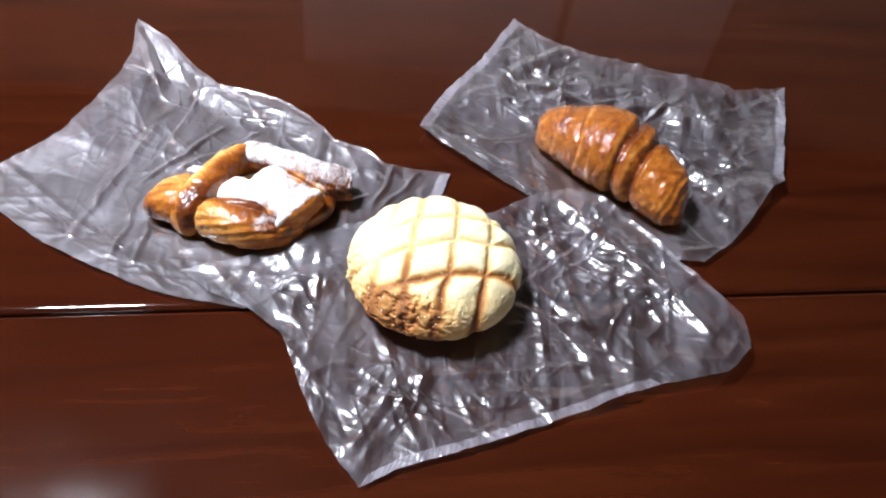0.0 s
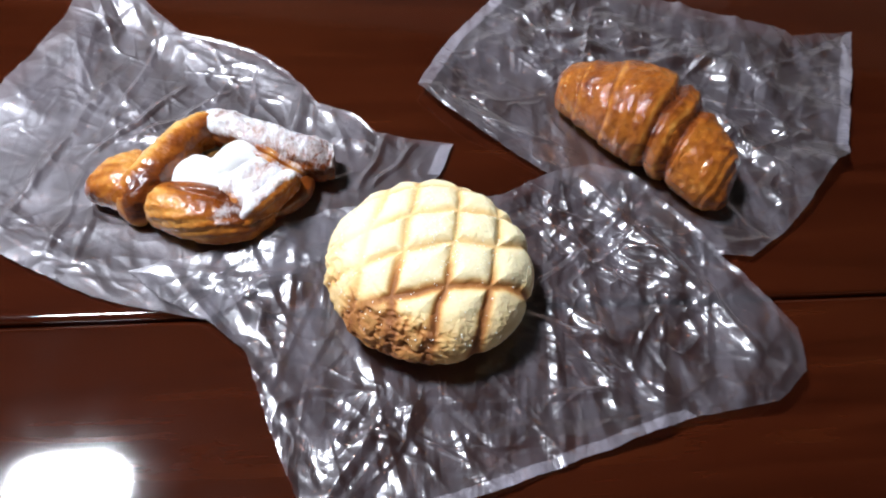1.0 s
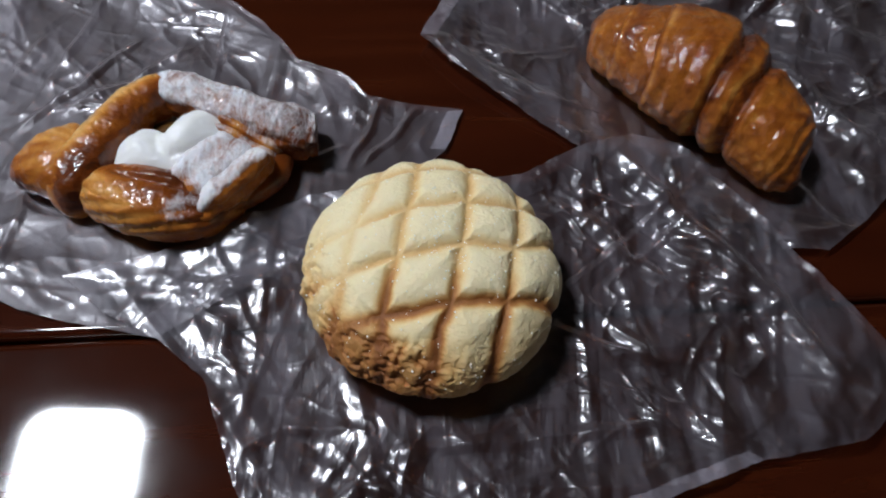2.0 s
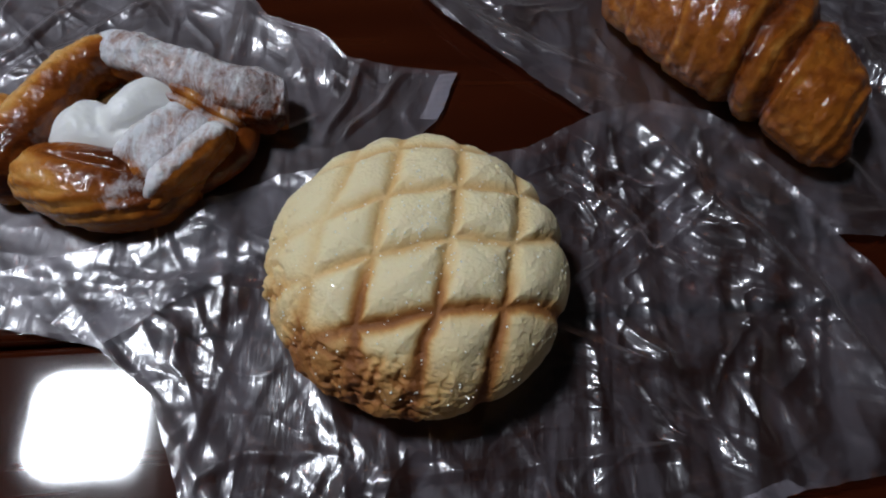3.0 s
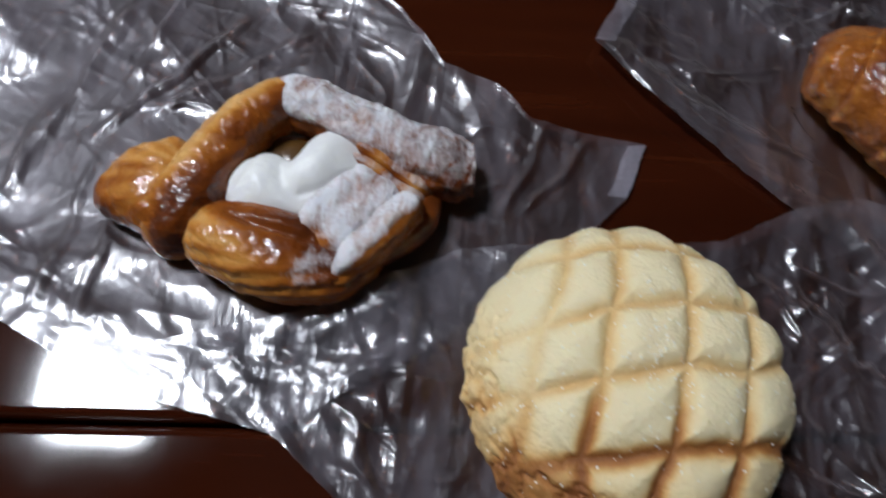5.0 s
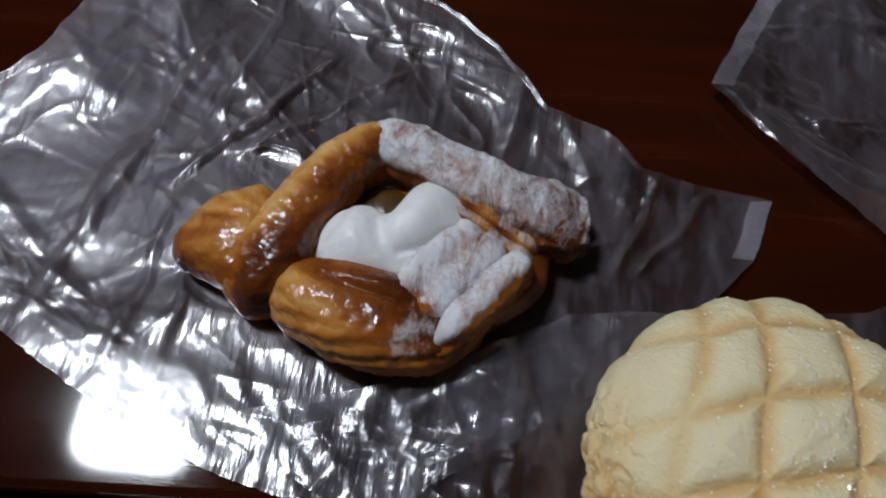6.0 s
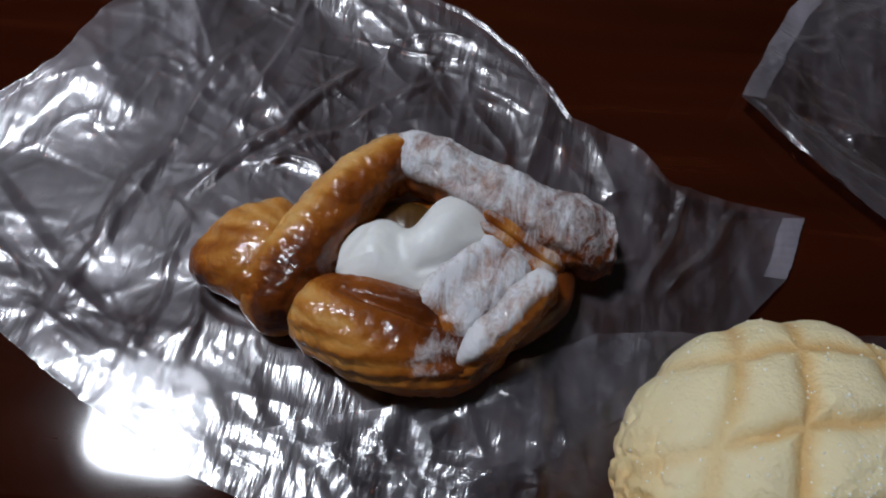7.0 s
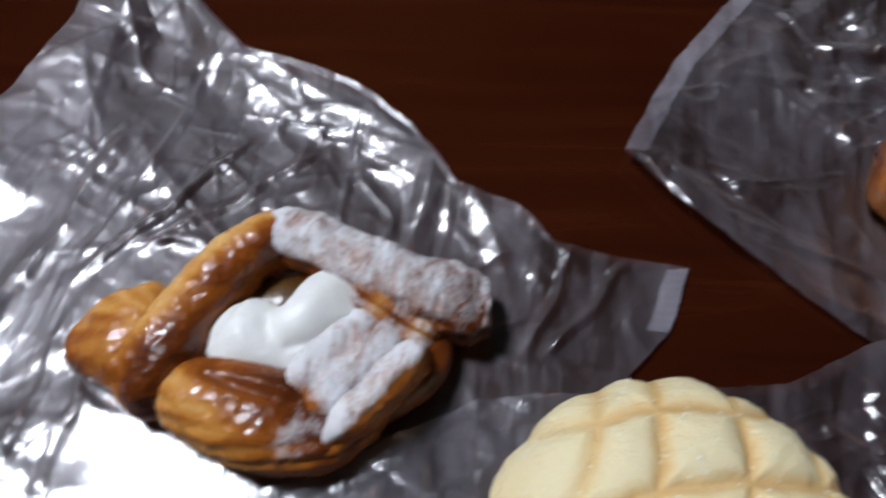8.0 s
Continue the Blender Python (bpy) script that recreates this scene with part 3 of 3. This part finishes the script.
def dough(name, rows, material, parent, origin, bake, sugar=None, relief=None, n=120, m=72, caps=(0.12, 0.12), label="", floor=0.02, power=0.9):
    """A dough roll along rows of (x, y, z, half width, half height) in cm. bake, sugar and relief are functions of s, angle, x, y, z."""
    q = spline(rows, n)
    s = np.linspace(0, 1, n)
    tan = np.gradient(q[:, :3], axis=0)
    flat = np.hypot(tan[:, 0], tan[:, 1]) + 1e-9
    side = np.stack([-tan[:, 1] / flat, tan[:, 0] / flat], 1)
    taper = np.ones(n)
    for c, e in ((caps[0], s), (caps[1], 1 - s)):
        taper = np.minimum(taper, np.sqrt(np.clip(1 - ((c - np.minimum(e, c)) / c) ** 2, 0.0004, 1)))
    th = np.linspace(0, 2 * math.pi, m, endpoint=False)
    cs, sn = np.sign(np.cos(th)) * np.abs(np.cos(th)) ** power, np.sign(np.sin(th)) * np.abs(np.sin(th)) ** power
    S, TH = s[:, None] + 0 * th, th[None, :] + 0 * s[:, None]
    w, h = (q[:, 3] * taper)[:, None], (q[:, 4] * taper)[:, None]
    x, y = q[:, 0:1] + side[:, 0:1] * w * cs, q[:, 1:2] + side[:, 1:2] * w * cs
    z = q[:, 2:3] + h * sn
    off = 0.15 * (fbm(x * 1.2, y * 1.2, z * 1.2, 17, 4) - 0.5) + 0.09 * (fbm(x * 4, y * 4, z * 6, 23, 3) - 0.5)
    if relief is not None:
        off = off + relief(S, TH, x, y, z)
    off = off * np.minimum(1, taper[:, None] * 1.2)
    x, y, z = x + side[:, 0:1] * np.cos(th) * off, y + side[:, 1:2] * np.cos(th) * off, z + np.sin(th) * off
    z = np.maximum(z, floor)
    v = np.stack([x - origin[0], y - origin[1], z], -1).reshape(-1, 3) * CM
    ring = grid_faces(n, m, True)
    ring += [list(range(m))[::-1], [(n - 1) * m + i for i in range(m)]]
    attrs = {"bake": np.clip(bake(S, TH, x, y, z), 0, 1), "sugar": np.clip(sugar(S, TH, x, y, z), 0, 1) if sugar else np.zeros_like(x)}
    return mesh_part(name, v, ring, material, parent, label, attrs)


# ---- croissant ----
def spline_at(rows, t):
    """The smooth rows at any places t, 0 to 1."""
    dense = spline(rows, 600)
    return np.stack([np.interp(t, np.linspace(0, 1, 600), dense[:, k]) for k in range(dense.shape[1])], -1)


def build_croissant():
    o = (13.4, 11.2)
    ob = thing("croissant", o[0] * CM, o[1] * CM, 0.001, "shiny glazed golden-brown butter croissant with rolled layers", "bread")
    rows = [(8.9, 15.2, 1.2, 1.1, 1.0), (9.7, 14.6, 1.45, 1.75, 1.5), (10.9, 13.7, 1.75, 2.2, 1.85), (12.7, 12.5, 2.1, 2.85, 2.25), (14.4, 11.1, 2.15, 2.85, 2.3), (15.9, 9.4, 1.85, 2.45, 2.0), (17.0, 7.8, 1.6, 2.0, 1.75), (17.8, 6.6, 1.25, 1.4, 1.3)]

    def roll(name, s0, s1, grow, lips, n, ends=(False, False), seed=0, dips=(), fall=(0.4, 0.4)):
        """One wrap of dough between two slanting edges; lips: which edges are rolled over, ends: which are the croissant's own."""
        m = 150
        S, TH = np.meshgrid(np.linspace(s0, s1, n), np.linspace(0, 2 * math.pi, m, endpoint=False), indexing="ij")
        wob = 0.022 * (value_noise(TH * 1.4, 0.0, seed, 90 + seed) - 0.5)
        at = np.clip(S - 0.036 * np.cos(TH) - 0.018 * np.sin(TH) - (wob if not any(ends) else 0), 0, 1)
        q = spline_at(rows, at)
        e = spline_at(rows, np.clip(at + 0.01, 0, 1))[..., :2] - spline_at(rows, np.clip(at - 0.01, 0, 1))[..., :2]
        e /= np.hypot(e[..., 0], e[..., 1])[..., None]
        r = np.zeros_like(S) + grow
        d0, d1 = (S - s0) / 0.020, (s1 - S) / 0.020
        for d, lip, drop in ((d0, lips[0], fall[0]), (d1, lips[1], fall[1])):
            if lip:
                r = r - drop * np.clip(1 - d / (0.5 + 2.5 * drop), 0, 1) ** 2
            else:
                r = r - 0.14 * np.clip(1 - d / 4, 0, 1)
        taper = np.ones_like(S)
        for d, end in (((S - s0) / 0.11, ends[0]), ((s1 - S) / 0.15, ends[1])):
            if end:
                taper = np.minimum(taper, np.sqrt(np.clip(1 - (1 - np.clip(d, 0, 1)) ** 2, 0.0004, 1)))
        x0, y0, z0 = q[..., 0], q[..., 1], q[..., 2]
        cs, sn = np.sign(np.cos(TH)) * np.abs(np.cos(TH)) ** 0.92, np.sign(np.sin(TH)) * np.abs(np.sin(TH)) ** 0.92
        px, py, pz = x0 - e[..., 1] * q[..., 3] * cs, y0 + e[..., 0] * q[..., 3] * cs, z0 + q[..., 4] * sn
        blister = fbm(px * 2.6, py * 2.6, pz * 2.6, 64, 4) - 0.5
        run = S * 95 + 4 * fbm(px, py, pz, 66 + seed, 2)
        wrinkle = 0.030 * np.sin(run) * smooth(0.42, 0.66, fbm(px * 0.8, py * 0.8, pz * 0.8, 68, 2)) + (0.05 * np.sin(S * 130 + 3 * fbm(px, py, pz, 69, 2) + 2 * np.sin(TH * 2)) * smooth(0.84, 0.92, S))
        r = r + 0.20 * blister + wrinkle
        for d in dips:
            r = r - 0.32 * np.exp(-(((S - d) / 0.018) ** 2))
        w, h = (q[..., 3] + r) * taper, (q[..., 4] + r) * taper
        x, y = x0 - e[..., 1] * w * cs, y0 + e[..., 0] * w * cs
        z = np.maximum(z0 + h * sn, 0.02)
        bake = 0.47 + 0.10 * np.sin(TH) + 0.10 * np.abs(2 * S - 1) + 0.5 * blister
        for d, lip in ((d0, lips[0]), (d1, lips[1])):
            if lip:
                bake = bake - 0.16 * np.exp(-((d - 0.9) / 0.5) ** 2) + 0.12 * np.exp(-((d - 3.2) / 2.0) ** 2) + 0.22 * np.exp(-(d / 0.4) ** 2)
            else:
                bake = bake + 0.22 * np.clip(1 - d / 4.5, 0, 1)
        # darker colour along the dips
        for d in dips:
            bake = bake + 0.30 * np.exp(-(((S - d) / 0.022) ** 2))
        faces = grid_faces(n, m, True) + [list(range(m))[::-1], [(n - 1) * m + i for i in range(m)]]
        v = np.stack([x - o[0], y - o[1], z], -1).reshape(-1, 3) * CM
        mesh_part(name, v, faces, CROISSANT, ob, attributes={"bake": np.clip(bake, 0, 1), "sugar": np.zeros_like(x)})

    roll("horn", 0.0, 0.30, -0.02, (False, False), 130, (True, False), 1)
    roll("wrap", 0.225, 0.43, 0.05, (True, False), 100, seed=2, fall=(0.16, 0.4))
    roll("wrap", 0.36, 0.575, 0.14, (True, True), 110, seed=3, fall=(0.16, 0.36))
    roll("wrap", 0.50, 0.67, 0.06, (False, True), 90, seed=4, dips=(0.588,), fall=(0.4, 0.36))
    roll("horn", 0.60, 1.0, -0.08, (False, False), 170, (False, True), 5, (0.683,))


build_croissant()


# ---- cream danish ----
def cream_mound(parent, o):
    """Whipped cream spread with a knife: two soft lobes that run into each other, with shallow strokes."""
    rim = spline([(-11.72, 4.6), (-11.72, 5.4), (-11.3, 6.15), (-10.6, 6.45), (-9.95, 6.3), (-9.6, 6.75), (-9.15, 7.5), (-8.4, 7.75), (-7.7, 7.1), (-7.35, 6.3), (-8.0, 5.2), (-9.0, 4.4), (-10.3, 4.15), (-11.3, 4.2), (-11.72, 4.6)], 240)[:-1]
    c = np.array((-9.75, 5.35))
    r = np.linspace(0.004, 1, 90)[:, None]
    x, y = c[0] + r * (rim[:, 0] - c[0]), c[1] + r * (rim[:, 1] - c[1])

    def valley(points, wide):
        """How near a point lies to a line of strokes, 0 to 1."""
        line = spline(points, 60)
        d = np.min(np.hypot(x[..., None] - line[:, 0], y[..., None] - line[:, 1]), -1)
        return np.exp(-((d / wide) ** 2))

    dome = np.clip(1 - r**2.6, 0, 1) ** 0.5
    lobes = 0.34 * np.exp(-(((x + 10.9) / 0.9) ** 2 + ((y - 5.35) / 0.9) ** 2)) + 0.50 * np.exp(-((((x + 8.8) * 0.6 + (y - 6.3) * 0.8) / 1.5) ** 2 + (((x + 8.8) * 0.8 - (y - 6.3) * 0.6) / 0.75) ** 2))
    z = 1.70 + 0.66 * dome + lobes * dome
    z = z - 0.26 * valley([(-9.9, 6.5), (-10.1, 5.9), (-9.95, 5.2), (-9.4, 4.6), (-8.9, 4.3)], 0.34) * dome
    z = z - 0.09 * valley([(-11.1, 6.3), (-11.2, 5.6), (-11.55, 5.0)], 0.16)
    z = z - 0.10 * valley([(-7.4, 6.1), (-8.1, 5.75), (-8.6, 5.2), (-9.3, 4.9)], 0.13)
    z = z - 0.05 * valley([(-10.5, 6.3), (-10.55, 5.5), (-10.2, 4.7)], 0.22)
    z = z + 0.10 * (fbm(x * 1.3, y * 1.3, 0, 83, 3) - 0.5) * dome + 0.02 * (fbm(x * 6, y * 6, 0, 84, 2) - 0.5)
    under = np.stack([x[-1], y[-1], z[-1] - 0.55], -1)
    v = np.vstack([np.stack([x, y, z], -1).reshape(-1, 3), under]) - np.array((o[0], o[1], 0))
    mesh_part("whipped_cream", v * CM, grid_faces(91, x.shape[1], True), CREAM, parent, "soft white whipped cream")


def build_danish():
    o = (-10.2, 5.2)
    ob = thing("cream_danish", o[0] * CM, o[1] * CM, 0.001, "folded flaky danish pastry with whipped cream and powdered sugar", "pastry")

    def crumbs(x, y, z, size, seed):
        return fbm(x * size, y * size, z * size, seed, 4) - 0.5

    # flat base of dough that closes the folds from below
    # darker towards its right end
    dough("base", [(-14.6, 4.5, 0.45, 1.0, 0.5), (-12.0, 5.2, 0.55, 2.2, 0.6), (-9.5, 5.2, 0.6, 2.9, 0.65), (-7.0, 5.6, 0.75, 2.1, 0.8), (-5.0, 6.9, 0.6, 1.0, 0.6)], PASTRY, ob, o,
          lambda S, TH, x, y, z: 0.55 + 0.30 * smooth(-9.0, -7.0, x), n=70, m=56)
    # pinched corner: a pale wedge with pleats that fan out towards its browned point
    def pleats(S, TH, x, y, z):
        return 0.02 * np.sin(30 * np.arctan2(y - 4.7, x + 12.2) + 1.5 * np.sin(S * 9)) * smooth(0.02, 0.3, S) * smooth(1.0, 0.55, S) + 0.14 * crumbs(x, y, z, 2.2, 61)
    dough("corner_tip", [(-16.05, 4.15, 0.85, 0.30, 0.40), (-15.5, 4.4, 1.0, 0.85, 0.75), (-14.7, 4.7, 1.15, 1.45, 1.0), (-13.8, 4.9, 1.2, 1.85, 1.1), (-12.9, 5.0, 1.2, 1.85, 1.1)], PASTRY, ob, o,
          lambda S, TH, x, y, z: 0.85 - 0.48 * smooth(0.02, 0.40, S) + 0.34 * smooth(4.5, 3.2, y) - 0.12 * smooth(4.8, 6.0, y) + 0.08 * np.sin(30 * np.arctan2(y - 4.7, x + 12.2)), None, pleats, 130, 90, (0.12, 0.25), power=0.85)
    # near arm: a broad glazed fold from the front notch up to the far corner, pale along its outer flank
    def arm_layers(S, TH, x, y, z):
        return 0.05 * np.sin((x + 0.45 * y) * 6.5 + 3 * fbm(x * 0.8, y * 0.8, z, 71, 2)) * smooth(0.5, -0.2, np.sin(TH)) + 0.06 * np.sin((x * 0.85 - y * 0.5) * 5 + 4 * fbm(x, y, z, 70, 2)) * smooth(0.55, 0.2, S) + 0.16 * crumbs(x, y, z, 2.4, 72)
    # browned lower end, its bake raised a little more to paint in darker shading
    dough("glazed_arm", [(-13.55, 2.75, 0.7, 0.45, 0.65), (-13.4, 3.3, 1.05, 0.90, 1.0), (-13.1, 4.3, 1.3, 1.05, 1.15), (-12.75, 5.35, 1.4, 1.02, 1.15), (-12.25, 6.5, 1.5, 0.92, 1.15), (-11.6, 7.65, 1.55, 0.88, 1.1), (-10.8, 8.6, 1.55, 0.80, 1.0), (-10.0, 9.0, 1.5, 0.6, 0.8)], PASTRY, ob, o,
          lambda S, TH, x, y, z: 0.14 + 0.64 * smooth(0.40, -0.30, np.cos(TH) - 0.30 * smooth(0.5, 0.1, S)) * smooth(0.6, 1.3, z) + 0.36 * smooth(0.50, 0.05, S) + 0.16 * crumbs(x, y, z, 1.3, 74), None, arm_layers, 170, 100, (0.12, 0.12), power=0.85)
    # far arm: sugared roll from the far corner to the crusty end, with open layers along its inner side
    def far_layers(S, TH, x, y, z):
        inner = smooth(0.1, 0.9, -np.cos(TH)) * smooth(0.35, 0.55, S)
        return 0.10 * np.sin((x * 0.32 + y) * 9 + 2.5 * fbm(x, y, z, 71, 2)) * inner + (0.22 + 0.30 * smooth(0.75, 1.0, S)) * crumbs(x, y, z, 2.6, 73) + 0.05 * np.sin(z * 9)
    dough("sugared_arm", [(-11.2, 8.8, 1.5, 0.45, 0.75), (-10.4, 8.7, 1.65, 0.80, 1.0), (-9.2, 8.4, 1.7, 0.82, 1.05), (-7.7, 7.9, 1.65, 0.92, 1.0), (-6.3, 7.45, 1.45, 1.12, 0.98), (-5.1, 7.35, 1.25, 1.2, 0.92), (-4.2, 7.45, 1.05, 1.05, 0.85), (-3.85, 7.5, 0.95, 0.85, 0.7)], PASTRY, ob, o,
          lambda S, TH, x, y, z: 0.66 + 0.30 * S - 0.35 * smooth(1.0, 0.4, z), lambda S, TH, x, y, z: (0.70 - 0.16 * smooth(0.45, 0.8, S) - 0.26 * smooth(0.0, 1.0, -np.cos(TH)) * smooth(0.4, 0.6, S)) * smooth(-0.35, 0.3, np.sin(TH) + 0.25 * np.cos(TH)) * smooth(-11.3, -10.5, x), far_layers, 230, 130, (0.08, 0.035), power=0.8)
    # thin layered edges that step down from the far arm
    for dx, dy, dz in ((0.0, 0.0, 0.0), (-0.15, -0.36, -0.12)):
        dough("layered_edge", [(-7.9 + dx, 7.05 + dy, 2.25 + dz, 0.14, 0.22), (-7.0 + dx, 6.75 + dy, 2.0 + dz, 0.22, 0.3), (-6.1 + dx, 6.35 + dy, 1.65 + dz, 0.24, 0.36), (-5.2 + dx, 6.25 + dy, 1.15 + dz, 0.26, 0.45)], PASTRY, ob, o,
              lambda S, TH, x, y, z: 0.55 + 0.2 * np.sin(S * 14), lambda S, TH, x, y, z: 0.46 * smooth(0.5, 0.9, np.sin(TH)), None, 80, 36, (0.15, 0.15))
    # front fold: glazed dark top, pale layers spreading over its face
    def face_layers(S, TH, x, y, z):
        lip = -0.24 * np.exp(-(((y - 3.55 + 0.16 * (x + 10)) / 0.14) ** 2)) * smooth(1.5, 2.0, z) * smooth(-11.6, -10.6, x) * smooth(-8.3, -9.0, x)
        fan = np.sin((z * 4.2 + (y - 3.2) * 4.0 - (x + 12.6) * 0.9) * 2.1 + 2.0 * fbm(x, y, z, 77, 2))
        return 0.035 * fan * smooth(2.7, 2.0, z) + lip + 0.14 * crumbs(x, y, z, 1.8, 78)
    def face_bake(S, TH, x, y, z):
        fan = np.sin((z * 4.2 + (y - 3.2) * 4.0 - (x + 12.6) * 0.9) * 2.1 + 2.0 * fbm(x, y, z, 77, 2))
        top = smooth(2.6, 3.7, y + 0.42 * (x + 10.8) + 0.25 * np.sin(x * 1.7)) * smooth(1.0, 1.7, z)
        # darker towards the right end and a little towards the foot
        return 0.30 + 0.44 * top + 0.09 * fan * (1 - top) + 0.28 * smooth(-10.6, -8.4, x) + 0.08 * smooth(1.6, 0.4, z)
    dough("front_fold", [(-12.75, 3.5, 1.1, 0.5, 0.7), (-12.1, 3.4, 1.3, 1.0, 1.1), (-10.9, 3.25, 1.35, 1.35, 1.25), (-9.6, 3.1, 1.35, 1.45, 1.25), (-8.4, 3.1, 1.15, 1.3, 1.1), (-7.4, 3.7, 0.9, 1.0, 0.85), (-6.6, 4.7, 0.75, 0.8, 0.7)], PASTRY, ob, o,
          face_bake, lambda S, TH, x, y, z: 0.44 * smooth(-9.1, -8.2, x - 0.4 * (y - 3.5)) * smooth(1.7, 2.3, z), face_layers, 210, 120, (0.10, 0.16), power=0.85)
    # sugared flap that slopes off the cream, wrinkled lengthwise, and the narrow strip beside it
    def furrows(S, TH, x, y, z):
        return 0.085 * np.sin((x * 0.8 - y * 0.55) * 4.6 + 3.0 * fbm(x, y, z, 79, 2)) + 0.20 * crumbs(x, y, z, 2.2, 75)
    dough("sugared_flap", [(-8.9, 2.85, 1.15, 0.5, 0.7), (-8.6, 3.7, 1.65, 0.90, 0.7), (-8.0, 4.8, 1.75, 1.0, 0.65), (-7.2, 5.7, 1.65, 0.92, 0.62), (-6.3, 6.2, 1.4, 0.65, 0.55)], PASTRY, ob, o,
          lambda S, TH, x, y, z: 0.66 + 0 * x, lambda S, TH, x, y, z: (0.72 + 0.13 * np.sin((x * 0.8 - y * 0.55) * 4.6 + 1.5)) * smooth(-0.3, 0.3, np.sin(TH)) * smooth(0.05, 0.36, S + 0.1 * crumbs(x, y, z, 1.5, 80)), furrows, 150, 96, (0.2, 0.2), power=0.75)
    dough("sugared_strip", [(-8.2, 2.25, 0.95, 0.32, 0.75), (-7.5, 2.95, 1.5, 0.48, 1.05), (-6.8, 3.85, 1.7, 0.52, 1.05), (-6.1, 4.95, 1.6, 0.50, 1.0), (-5.6, 5.85, 1.25, 0.35, 0.75)], PASTRY, ob, o,
          lambda S, TH, x, y, z: 0.58 - 0.2 * smooth(1.4, 0.8, z), lambda S, TH, x, y, z: 0.74 * smooth(0.35, 0.80, np.sin(TH) + 0.35 * np.cos(TH)), lambda S, TH, x, y, z: 0.06 * np.sin(z * 9 + x) + 0.26 * crumbs(x, y, z, 2.4, 76), 130, 70, (0.15, 0.15), power=0.8)
    # filling
    dough("custard", [(-11.4, 6.4, 0.7, 0.7, 0.4), (-10.3, 6.9, 0.8, 0.8, 0.45), (-9.0, 6.9, 0.8, 0.7, 0.45)], CUSTARD, ob, o, lambda S, TH, x, y, z: 0 * x, n=40, m=32, caps=(0.4, 0.4), label="custard in the opening, coloured dark to stand for shade")
    cream_mound(ob, o)


build_danish()
